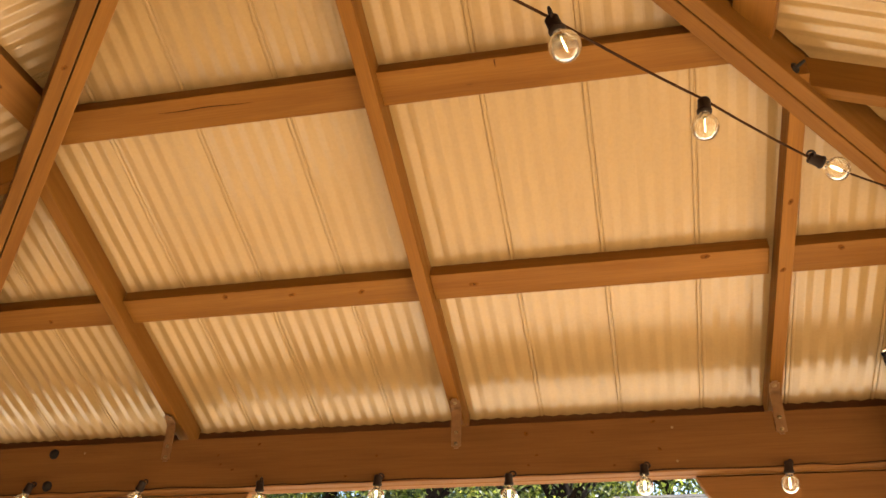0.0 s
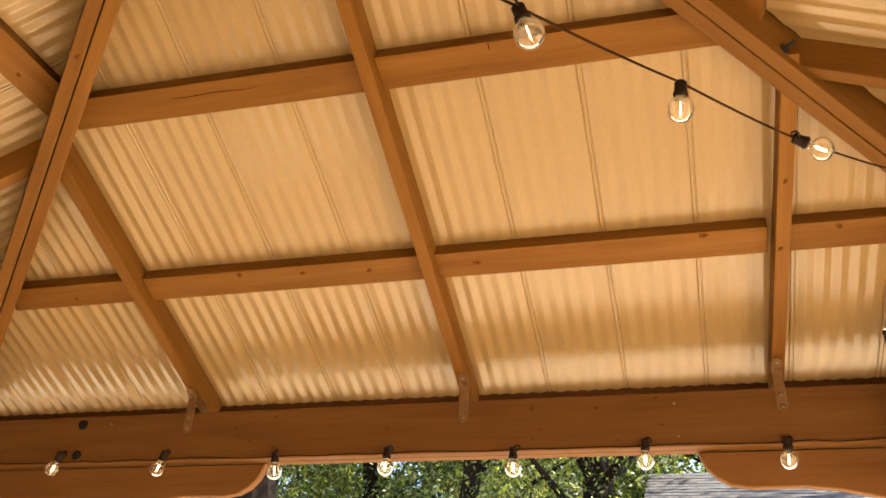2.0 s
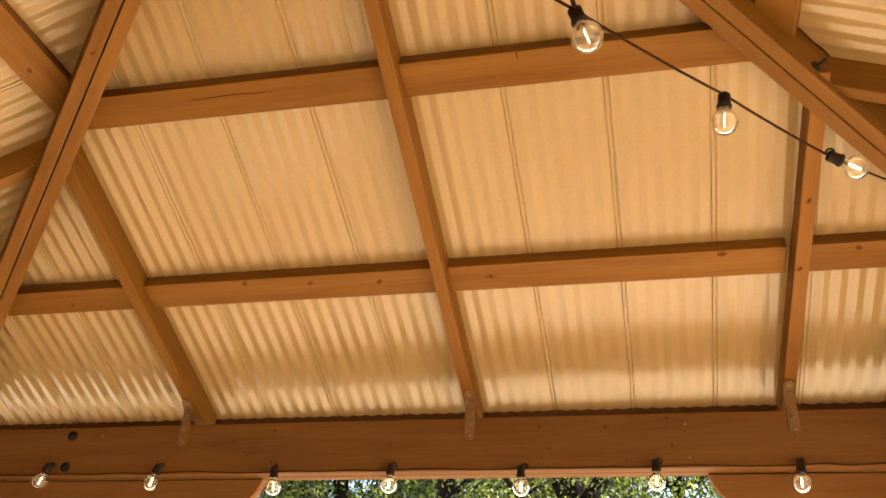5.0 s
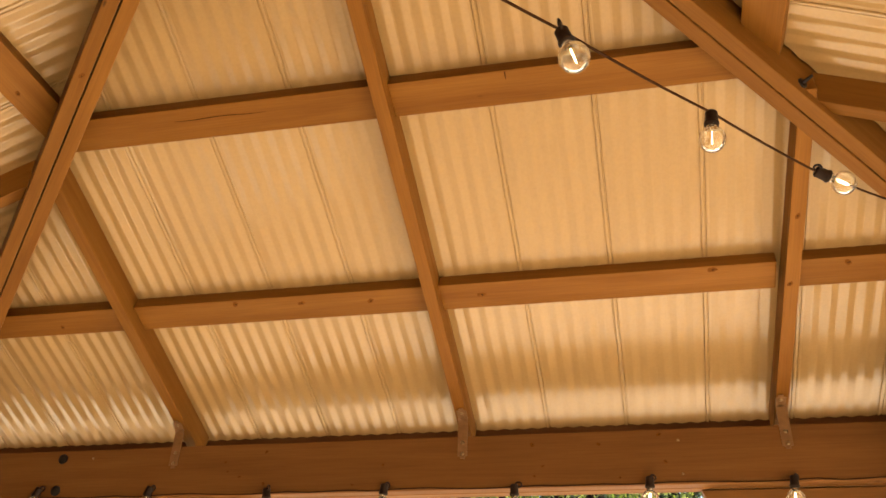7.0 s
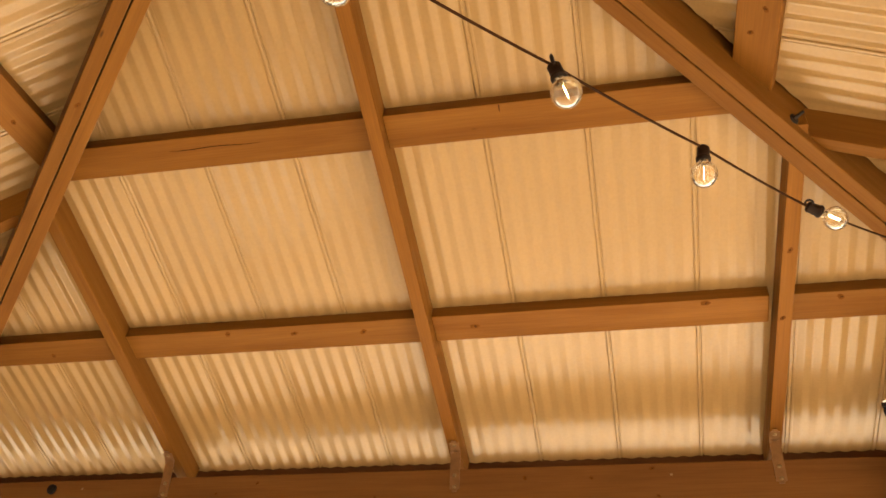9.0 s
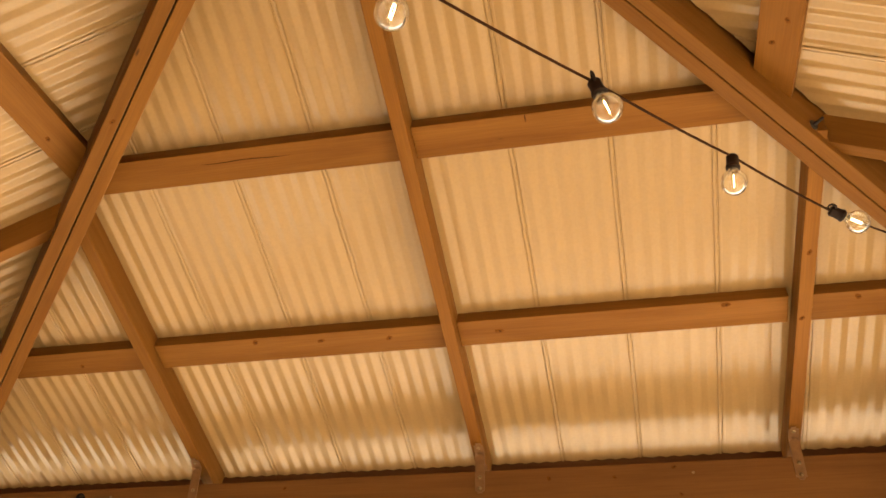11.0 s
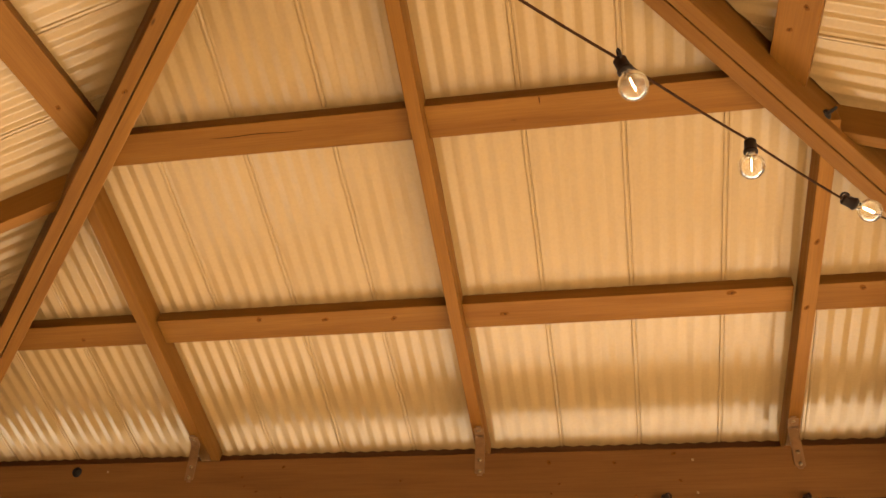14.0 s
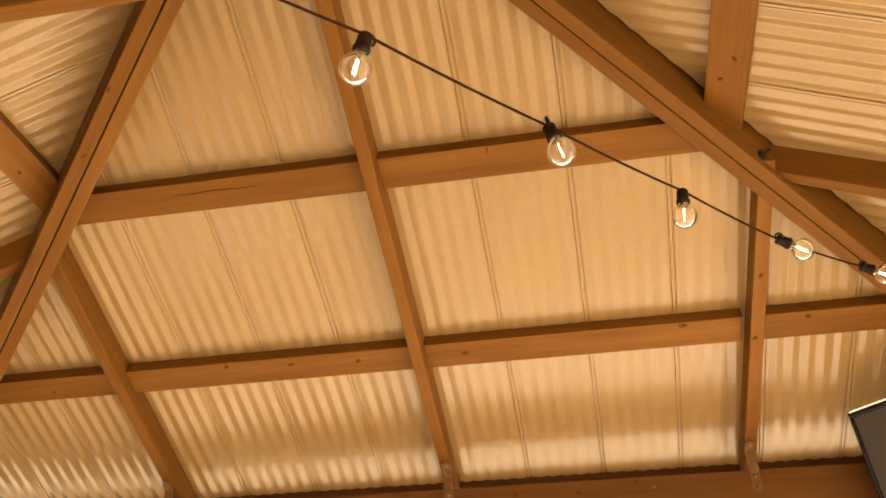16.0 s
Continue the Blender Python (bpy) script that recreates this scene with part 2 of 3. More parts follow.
def bar(name, a, b_, normal, width, depth, material, k=0, bevel=0.0025, label=""):
    """A board from a to b_: its bottom face runs through a and b_, its depth goes up along normal."""
    a, b_ = Vector(a), Vector(b_)
    ln = (b_ - a).length
    return part(name, box(0, ln, -width / 2, width / 2, 0, depth, bevel), material, gazebo, label, TURNS[k] @ axes(a, b_ - a, normal))


def header_board(k, y0, y1, half, name):
    part(name, box(-half, half, A + y0, A + y1, Z0 - 0.09, Z0 + 0.036, 0.003), BEAM_WOOD, gazebo, "", TURNS[k])


GUSSET = [(0.528, -0.0915), (0.536, -0.110), (0.547, -0.129), (0.568, -0.151), (0.596, -0.166), (0.64, -0.1725), (0.69, -0.1715), (0.745, -0.171),
          (0.82, -0.179), (0.903, -0.198), (1.0, -0.236), (1.1, -0.294), (1.2, -0.370), (1.3, -0.465), (1.38, -0.555), (1.43, -0.62)]


def gusset_mesh(sign):
    bm = bmesh.new()
    outline = [(sign * x, z) for x, z in GUSSET] + [(sign * 1.44, -0.0915)]
    front = [bm.verts.new((x, A + 0.044, Z0 + z)) for x, z in outline]
    f = bm.faces.new(front if sign > 0 else front[::-1])
    ext = bmesh.ops.extrude_face_region(bm, geom=[f])["geom"]
    for v in ext:
        if isinstance(v, bmesh.types.BMVert):
            v.co.y += 0.028
    bmesh.ops.recalc_face_normals(bm, faces=bm.faces)
    bmesh.ops.bevel(bm, geom=[e for e in bm.edges if abs(e.verts[0].co.y - e.verts[1].co.y) < 1e-5], offset=0.0025, segments=1, affect="EDGES")
    return mesh_of("gusset", bm, BEAM_WOOD)


# jack rafters of each slope (x at the eave and at the hip) and the upper purlin's place
JACKS = [((-0.736, -0.739), (0.715, 0.737)), ((-0.74, -0.74), (0.755, 0.755)), ((-0.73, -0.73), (0.73, 0.73)), ((-0.725, -0.765), (0.74, 0.74))]
UPPER = [0.825, 0.837, 0.83, 0.857]
RIBS = [-0.0085, 0.0145, 0.0, -0.0195]
GUSSETS = [gusset_mesh(1), gusset_mesh(-1)]
for k in range(4):
    # two boards make the header; those of the side walls butt against the long ones
    half = A + 0.07 if k % 2 == 0 else A - 0.001
    header_board(k, 0.0, 0.034, half, "header_board")
    header_board(k, 0.036, 0.070, half, "header_board")
    # posts outside of the corner
    post = TURNS[k] @ Matrix.Translation((A + 0.002, A + 0.002, 0))
    part("post", box(0, 0.098, 0, 0.098, 0.0, Z0 - 0.092, 0.006), BEAM_WOOD, gazebo, "", post)
    for g in GUSSETS:
        part("gusset", g, None, gazebo, "", TURNS[k])
    # eave board behind the sheet's lower edge
    e = EAVE + 0.004
    part("eave_board", box(-e - 0.018 if k % 2 == 0 else -e + 0.001, e + 0.018 if k % 2 == 0 else e - 0.001, e, e + 0.018, Z0 + 0.046, Z0 + 0.135, 0.002), DARK_WOOD, gazebo, "", TURNS[k])
    # common rafter and two jack rafters
    top = 1.50
    bar("rafter", slope(-0.010, -0.122, 0.030), slope(-0.010, top, 0.030), NORMAL, 0.028, 0.062, WOOD, k)
    for x, x2 in JACKS[k]:
        bar("jack_rafter", slope(x, -0.122, 0.030), slope(x2, (A - abs(x2)) / math.cos(TH) + (0.03 if k == 3 and x < 0 else -0.002), 0.030), NORMAL, 0.029, 0.062, WOOD, k)
    # purlins, cut between the rafters
    for s, stops in ((0.336, (-1.118, JACKS[k][0][0], -0.010, JACKS[k][1][0], 1.118)), (UPPER[k], (-0.692 if k == 3 else -0.672, -0.010, 0.672)), (1.31, (-0.22, -0.010, 0.22))):
        for i, (x0, x1) in enumerate(zip(stops, stops[1:])):
            g0 = 0.014 if i > 0 else 0.0
            g1 = 0.014 if i < len(stops) - 2 else 0.0
            bar("purlin", slope(x0 + g0, s), slope(x1 - g1, s), NORMAL, 0.070, 0.032, WOOD, k)
    # hip rafter of two boards with a joint between them
    down = Vector((1, 1, -0.4136)).normalized()
    side = Vector((1, -1, 0)).normalized()
    # the north-east hip sits a little higher and off the diagonal
    lift, aside = (0.035, 0.0245) if k == 0 else (0.0, 0.0)
    a = Vector((0.03, 0.03, Z0 + 0.634 + lift - 0.03 * 0.4136)) - side * aside
    b_ = a + down * (1.515 / down.x)
    up = side.cross(down)
    up = up if up.z > 0 else -up
    for sgn in (-1, 1):
        bar("hip_board", a + side * sgn * 0.0145, b_ + side * sgn * 0.0145, up, 0.0265, 0.112 - 0.5 * lift, WOOD, k, 0.0022)

# steel straps from the rafters to the header
def strap(k, x, lean):
    m = TURNS[k] @ Matrix.Translation((x, A, Z0)) @ Matrix.Rotation(lean, 4, "Y")
    bm = bmesh.new()
    w, th = 0.0115, 0.0022
    prof = [(0.0, -0.018), (0.0, 0.076), (-0.004, 0.0815), (-0.031, 0.0930)]
    rings = []
    for i, (y, z) in enumerate(prof):
        rings.append([bm.verts.new((sx * w, y - (th if o else 0.0), z - (0.0015 if o and i > 1 else 0))) for sx, o in ((-1, 0), (1, 0), (1, 1), (-1, 1))])
    for r0, r1 in zip(rings, rings[1:]):
        for j in range(4):
            bm.faces.new((r0[j], r0[(j + 1) % 4], r1[(j + 1) % 4], r1[j]))
    bm.faces.new(rings[0][::-1]), bm.faces.new(rings[-1])
    bmesh.ops.recalc_face_normals(bm, faces=bm.faces)
    corner = [e for e in bm.edges if abs(e.verts[0].co.x - e.verts[1].co.x) < 1e-6 and abs(e.verts[0].co.z - e.verts[1].co.z) < 0.003 and abs(e.verts[0].co.y - e.verts[1].co.y) > 1e-4]
    bmesh.ops.bevel(bm, geom=corner, offset=0.006, segments=3, affect="EDGES")
    ob = part("strap", bm, STEEL, gazebo, "brown coated steel strap with brass screws", m)
    for y, z, tilt in ((-0.002, -0.007, 90), (-0.002, 0.020, 90), (-0.019, 0.0865, 180 - 22.5)):
        s = lathe([(0.0, 0.0016), (0.0014, 0.0017), (0.0020, 0.0028), (0.0034, 0.0024), (0.0048, 0.0009), (0.0052, -0.001)][::-1], 10)
        part("screw", s, SCREW, ob, "", pose(0, y, z, tilt, 0, 0), True)


for k in range(4):
    for x, lean in ((-0.742, 0.03), (-0.005, 0.0), (0.7165, -0.032)):
        strap(k, x, lean)

# roof sheets: a standing rib at each joint and shallow flutes between
PITCH = 0.1905
FLUTE = 0.0029
# the lock seam: two narrow grooves with a flat strip between them
COLUMNS = [(0.0, 0.0), (0.0010, -0.0014), (0.0018, -0.0014), (0.0029, 0.0006), (0.0040, 0.0014), (0.0078, 0.0014), (0.0088, 0.0006),
           (0.0098, -0.0020), (0.0114, -0.0020), (0.0127, 0.0), (0.0165, 0.0004)]
for i in range(5):
    for f, d in ((0.06, 0.05), (0.45, 0.95), (0.55, 0.95), (0.94, 0.05)):
        COLUMNS.append((0.0165 + (i + f) * 0.0345, FLUTE * d))
COLUMNS.append((PITCH, 0.0))


def sheet(k, index):
    x0 = RIBS[k] - 0.006 + index * PITCH
    bm = bmesh.new()
    low, high = [], []
    reach = EAVE
    s_eave = -(EAVE - A) / math.cos(TH)
    for u, d in COLUMNS:
        x = max(-reach, min(reach, x0 + u))
        s_top = (A - abs(x)) / math.cos(TH)
        s_top = max(s_top, s_eave + 1e-4)
        col = [bm.verts.new(slope(x, s, SHEET_H + d)) for s in (s_eave, s_top)] + [bm.verts.new(slope(x, s, SHEET_H - 0.012)) for s in (s_eave, s_top)]
        low.append(col)
    for a, b_ in zip(low, low[1:]):
        if (a[0].co - b_[0].co).length < 1e-6:
            continue
        bm.faces.new((a[0], a[1], b_[1], b_[0]))
        bm.faces.new((a[2], b_[2], b_[3], a[3]))
        bm.faces.new((a[0], b_[0], b_[2], a[2]))
        bm.faces.new((a[1], a[3], b_[3], b_[1]))
    bm.faces.new((low[0][0], low[0][2], low[0][3], low[0][1]))
    bm.faces.new((low[-1][0], low[-1][1], low[-1][3], low[-1][2]))
    bmesh.ops.remove_doubles(bm, verts=bm.verts, dist=1e-7)
    bmesh.ops.recalc_face_normals(bm, faces=bm.faces)
    return mesh_of("roof_sheet", bm, SHEET)


count = int(EAVE / PITCH) + 2
for k in range(4):
    for index in range(-count, count):
        left = RIBS[k] - 0.006 + index * PITCH
        if left < EAVE - 0.01 and left + PITCH > -EAVE + 0.01:
            part("roof_sheet", sheet(k, index), None, gazebo, "", TURNS[k])

# cap over the hips and the peak, outside
for k in range(4):
    d0 = Vector((0.0, 0.0, ZP + A * 0.4136 + 0.042))
    d1 = Vector((EAVE, EAVE, ZP - (EAVE - A) * 0.4136 + 0.042))
    up = Vector((1, -1, 0)).cross(d1 - d0)
    up = up if up.z > 0 else -up
    bar("hip_cap", d0, d1, up, 0.09, 0.012, DARK_WOOD, k)

# collar tie across the middle
part("collar_tie", box(-1.09, 1.09, -0.013, 0.013, Z0 + 0.230, Z0 + 0.345, 0.0025), WOOD, gazebo)

# knots, the long split and the bolts that show on single boards
def disc(r, seed):
    """A low, uneven oval."""
    bm = lathe([(0.0, 0.0009), (r * 0.6, 0.0008), (r, 0.0)][::-1], 14)
    rng = random.Random(seed)
    a, b_ = rng.uniform(0, math.tau), rng.uniform(0.15, 0.3)
    for v in bm.verts:
        ang = math.atan2(v.co.y, v.co.x)
        v.co *= 1 + b_ * math.sin(2 * ang + a) + 0.1 * math.sin(5 * ang + a)
        v.co.x *= 1.25
    return bm


def knot(m, r, seed):
    ob = part("knot", disc(r, seed), KNOT, gazebo, "", m, True)
    part("core", disc(r * 0.42, seed + 50), KNOT_CORE, ob, "", pose(r * 0.2, 0, 0.0006), True)


SOUTH = (0, -1, 0)
HEADER_KNOTS = [(-0.496, 0.015, 0.004), (-0.559, -0.045, 0.0035), (-0.601, -0.008, 0.0035), (-0.592, -0.031, 0.003), (-0.494, -0.063, 0.004), (-0.269, -0.072, 0.003), (-0.196, -0.026, 0.0035),
                (0.159, 0.010, 0.0055), (0.182, -0.041, 0.0035), (0.163, -0.063, 0.003), (0.310, 0.006, 0.0045), (0.354, -0.071, 0.003), (0.445, 0.024, 0.005), (0.455, -0.039, 0.0045)]
for n, (x, s, r) in enumerate(((-0.471, 0.359, 0.006), (-0.314, 0.349, 0.006), (-0.155, 0.342, 0.006), (0.095, 0.338, 0.007), (0.576, 0.362, 0.007), (0.836, 0.357, 0.006), (-0.928, 0.326, 0.005))):
    knot(axes(slope(x, s, 0.0002), (1, 0, 0), -NORMAL), r, n)
for n, (x, s) in enumerate(((0.722, 0.336), (0.730, 0.503))):
    knot(axes(slope(x, s, 0.0302), UPSLOPE, -NORMAL), 0.005, 10 + n)
for n, (x, z, r) in enumerate(HEADER_KNOTS):
    knot(axes((x, A - 0.0002, Z0 + z), (1, 0, 0), SOUTH), r * 0.85, 20 + n)
for n, m in enumerate((axes((-0.527, 0.507, Z0 + 0.4200), (-1, 1, -0.4136), (-0.41, 0.41, -2)), TURNS[1] @ axes(slope(0.545, 0.826, 0.0002), (1, 0, 0), -NORMAL),
                       TURNS[3] @ axes(slope(-0.555, 0.866, 0.0002), (1, 0, 0), -NORMAL), TURNS[3] @ axes(slope(-0.50, 0.846, 0.0002), (1, 0, 0), -NORMAL))):
    knot(m, 0.0048, 40 + n)
for x, z in ((0.486, 0.009), (-0.970, 0.013), (0.490, -0.067)):
    part("screw", lathe([(0.0, 0.0006), (0.0024, 0.0008), (0.0032, 0.0)][::-1], 10), SCREW, gazebo, "", axes((x, A, Z0 + z), (1, 0, 0), SOUTH), True)
crack = tube([slope(-0.437 + i * 0.0193, 0.834 - 0.0012 * math.sin(i * 0.9), 0.0) for i in range(11)], [0.0002, 0.0006, 0.0008, 0.0009, 0.0010, 0.0009, 0.0010, 0.0008, 0.0007, 0.0005, 0.0002], 5)
part("split", crack, CRACK, gazebo, "dark drying split along the board")
part("split", tube([slope(0.222, 0.858 - i * 0.004, 0.0) for i in range(5)], [0.0006, 0.0014, 0.0012, 0.0008, 0.0003], 5), CRACK, gazebo)
for x, z in ((-1.057, 0.014), (-1.057, -0.068)):
    bm = lathe([(0.0, 0.006), (0.008, 0.0055), (0.0125, 0.003), (0.013, 0.0)][::-1], 20)
    part("bolt", bm, BLACK, gazebo, "black domed bolt head", axes((x, A, Z0 + z), (1, 0, 0), (0, -1, 0)), True)

# ---- string lights ----
SOCKET = lathe([(0.0, 0.0), (0.0085, 0.0), (0.0105, 0.002), (0.0110, 0.005), (0.0095, 0.008), (0.0088, 0.019), (0.0092, 0.023), (0.0070, 0.026), (0.0, 0.026)], 16)
bmesh.ops.recalc_face_normals(SOCKET, faces=SOCKET.faces)
loop = [(0.0075 * math.cos(a), 0.0, 0.027 + 0.0060 * math.sin(a)) for a in [i * math.tau / 10 for i in range(11)]]
tube([(x + 0.009, y, z - 0.002) for x, y, z in loop], 0.0019, 6, SOCKET)
SOCKET = mesh_of("socket", SOCKET, PLUG, True)
R = 0.0195
prof = [(0.0075, 0.002), (0.0080, -0.004)] + [(R * math.sin(a), -0.0225 + R * math.cos(a)) for a in [0.50 + i * (math.pi - 0.52) / 13 for i in range(14)]] + [(0.0004, -0.0225 - R)]
GLOBE = lathe(prof, 22)
lathe([(max(r - 0.0004, 0.0002), z + (0.0004 if z < -0.03 else 0)) for r, z in prof], 22, GLOBE, True)
GLOBE = mesh_of("globe", GLOBE, GLASS, True)
FIL = bmesh.new()
for x in (-0.0022, 0.0022):
    tube([(x * 0.6, 0, -0.010), (x, 0, -0.016), (x * 0.8, 0, -0.030)], 0.00045, 6, FIL)
FIL = mesh_of("filament", FIL, GLOW, True)
STEM = mesh_of("stem", lathe([(0.0, -0.011), (0.0022, -0.010), (0.0030, 0.0), (0.0, 0.0)], 10), SCREW, True)


def bulb(parent, centre, direction):
    """Socket, globe and filament round the globe's middle; direction points from socket to globe."""
    d = Vector(direction).normalized()
    m = Matrix.Translation(Vector(centre) - d * 0.0225) @ (-d).to_track_quat("Z", "Y").to_matrix().to_4x4()
    s = part("socket", SOCKET, None, parent, "", m)
    g = part("globe", GLOBE, None, parent, "clear glass globe", m)
    g.visible_shadow = False
    part("filament", FIL, None, g, "glowing warm filament")
    part("stem", STEM, None, g)
    return Vector(centre) - d * 0.0475


beam_string = tagged(new("string_lights"), "lit globe string lights stapled along the header's lower edge", "string lights", "string lights")
tops = []
for x, z, dx in ((-1.413, -0.106, -0.3), (-1.108, -0.109, -0.42), (-0.796, -0.115, -0.36), (-0.472, -0.129, 0.05), (-0.187, -0.126, -0.08), (0.12, -0.135, 0.0), (0.416, -0.125, -0.04), (0.713, -0.131, -0.06), (1.02, -0.128, 0.0), (1.32, -0.126, 0.05)):
    tops.append(bulb(beam_string, (x, A - 0.018, Z0 + z), (dx, 0.05, -1)))
line = []
for i, (p, q) in enumerate(zip(tops, tops[1:])):
    for j in range(6):
        f = j / 6
        w = p.lerp(q, f)
        line.append(Vector((w.x, A - 0.0032, Z0 - 0.087 + 0.0022 * math.sin(f * math.tau * (1 + i % 2)) * (0.5 + (i * 7 % 5) / 5))))
part("cable", tube(line, 0.0014, 6), CABLE, beam_string, "dark cable", None, True)

air_string = tagged(new("string_lights"), "lit globe string lights hung freely across the gazebo", "string lights", "string lights")
tops = []
for c, d in (((-0.10, -0.26, 0.055), (0.1, 0, -1)), ((0.158, 0.020, 0.070), (-0.25, 0.1, -0.95)), ((0.374, 0.237, 0.085), (0.30, 0.0, -0.95)), ((0.544, 0.497, 0.134), (-0.08, 0, -1)), ((0.758, 0.717, 0.182), (0.85, 0.25, -0.40)), ((0.945, 0.922, 0.228), (0.85, 0.2, -0.35))):
    tops.append(bulb(air_string, (c[0], c[1], Z0 + c[2]), d))
ends = [Vector((-1.0, -1.0, Z0 + 0.21)), Vector((-0.72, -0.76, Z0 + 0.155)), Vector((-0.42, -0.55, Z0 + 0.12))] + tops + [Vector((1.06, 1.05, Z0 + 0.19))]
line = []
for p, q in zip(ends, ends[1:]):
    for j in range(6):
        f = j / 6
        line.append(p.lerp(q, f) - Vector((0, 0, 0.010 * (p - q).length * 4 * f * (1 - f))))
line.append(ends[-1])
part("cable", tube(line, 0.0020, 6), CABLE, air_string, "dark cable", None, True)

# screw hook on the hip rafter
hook = tagged(new("screw_hook"), "small black screw hook turned into the hip rafter", "hook")
hk = pose(0.7275, 0.7235, Z0 + 0.395, 0, 0, 0)
part("plate", lathe([(0.0, 0.004), (0.009, 0.003), (0.0105, 0.0), (0.0, 0.0)], 14), BLACK, hook, "", hk @ axes((0, 0, 0), (0, 0, 1), (1, -1, 0)), True)
part("shank", tube([(0.0, 0, 0), (0.007, -0.007, 0.001), (0.012, -0.010, 0.003), (0.016, -0.011, 0.006)], [0.0034, 0.0030, 0.0030, 0.0026], 8), BLACK, hook, "", hk, True)

# television across the corner
tv = tagged(new("television"), "flat grey-screened television tilted down across the roof corner", "television")
ob_m = axes((0.925, A - 0.10, Z0 + 0.118), (0.707, -0.707, 0), (-0.69, -0.69, -0.22))
part("body", box(0.0, 0.62, -0.37, 0.0, -0.045, -0.006, 0.012), BLACK, tv, "", ob_m)
fr = box(0.0, 0.62, -0.014, 0.0, -0.006, 0.006, 0.004)
box(0.0, 0.62, -0.37, -0.350, -0.006, 0.006, 0.004, fr)
box(0.0, 0.009, -0.351, -0.013, -0.006, 0.0055, 0.003, fr)
box(0.606, 0.62, -0.351, -0.013, -0.006, 0.0055, 0.004, fr)
part("bezel", fr, BEZEL, tv, "glossy black frame", ob_m)
part("top_trim", tube([(0.006, 0.001, 0.002), (0.31, 0.002, 0.002), (0.614, 0.001, 0.002)], 0.005, 8), CHROME, tv, "silver top edge", ob_m, True)
part("screen", box(0.0085, 0.6065, -0.3505, -0.0135, -0.006, 0.001), SCREEN, tv, "dark grey screen", ob_m)
part("bracket", tube([(0.31, -0.18, -0.045), (0.31, -0.16, -0.10), (0.31, -0.10, -0.215)], 0.02, 8), BLACK, tv, "", ob_m)

# ---- outside ----
bm = bmesh.new()
bmesh.ops.create_grid(bm, x_segments=40, y_segments=40, size=400)
tagged(part("ground", bm, GROUND), "dry tan ground round the gazebo", "ground", kind="structure")


def plain_wall(name, x0, x1, y0, y1, h, material, label):
    tagged(part(name, box(x0, x1, y0, y1, 0, h), material), label, "wall", kind="structure")


# unseen walls, added so that more light comes from the east and front
plain_wall("wall_south", -0.3, 7.0, -3.0, -2.8, 3.2, BOUNCE_WALL, "unseen tan wall added to bounce light onto the header")
plain_wall("wall_southwest", -7.0, -0.302, -3.0, -2.8, 2.6, DARK_WALL, "unseen dark wall added to cut light from the southwest")
plain_wall("wall_west", -3.2, -3.0, -2.8, 2.0, 2.6, DARK_WALL, "unseen dark wall added to cut light from the west")
tagged(part("floor", box(-1.95, 1.95, -1.95, A + 0.345, -0.05, 0.015, 0.01), FLOOR), "tan concrete slab under the gazebo", "floor", kind="structure")
# unseen ground strips, added to give the roof sheets' reflection its dark and bright bands
tagged(part("border", box(-1.098, 6.0, A + 0.347, A + 0.428, -0.05, 0.012, 0.004), SOIL), "unseen brown ground strip added for the darker band reflected in the roof", "border", kind="structure")
# unseen patch that keeps bright ground out of the left sheets' reflection
tagged(part("border", box(-2.9, -1.1, A + 0.347, A + 3.2, -0.05, 0.012, 0.004), SOIL), "unseen brown ground patch added to dim reflections in the roof's left sheets", "border", kind="structure")
tagged(part("pavement", box(-1.098, 6.0, A + 0.43, A + 1.45, -0.05, 0.02, 0.01), BRIGHT_STRIP), "unseen pale ground strip added for the bright band reflected in the roof", "path", kind="structure")


def leaf_quads(centres, per, size, seed):
    """Bent four-cornered leaves scattered in clumps; an array of corners."""
    g = np.random.default_rng(seed)
    unit = lambda v: v / np.linalg.norm(v, axis=1, keepdims=True)
    c = np.repeat(np.array([tuple(p) for p, _ in centres]), per, 0)
    rad = np.repeat(np.array([r for _, r in centres]), per)[:, None]
    n_ = len(c)
    d = unit(g.normal(size=(n_, 3)) * (1, 1, 0.8))
    p = c + d * rad * g.random((n_, 1)) ** 0.6
    up = unit(0.6 * d + np.stack([g.uniform(-1, 1, n_), g.uniform(-1, 1, n_), g.uniform(-0.2, 1.2, n_)], 1))
    a = unit(np.cross(up, g.normal(size=(n_, 3))))
    b_ = np.cross(up, a)
    sz = size * g.uniform(0.6, 1.35, (n_, 1))
    return np.stack([p - a * sz, p - b_ * sz * 0.42 + up * sz * 0.12, p + a * sz, p + b_ * sz * 0.42 + up * sz * 0.12], 1)


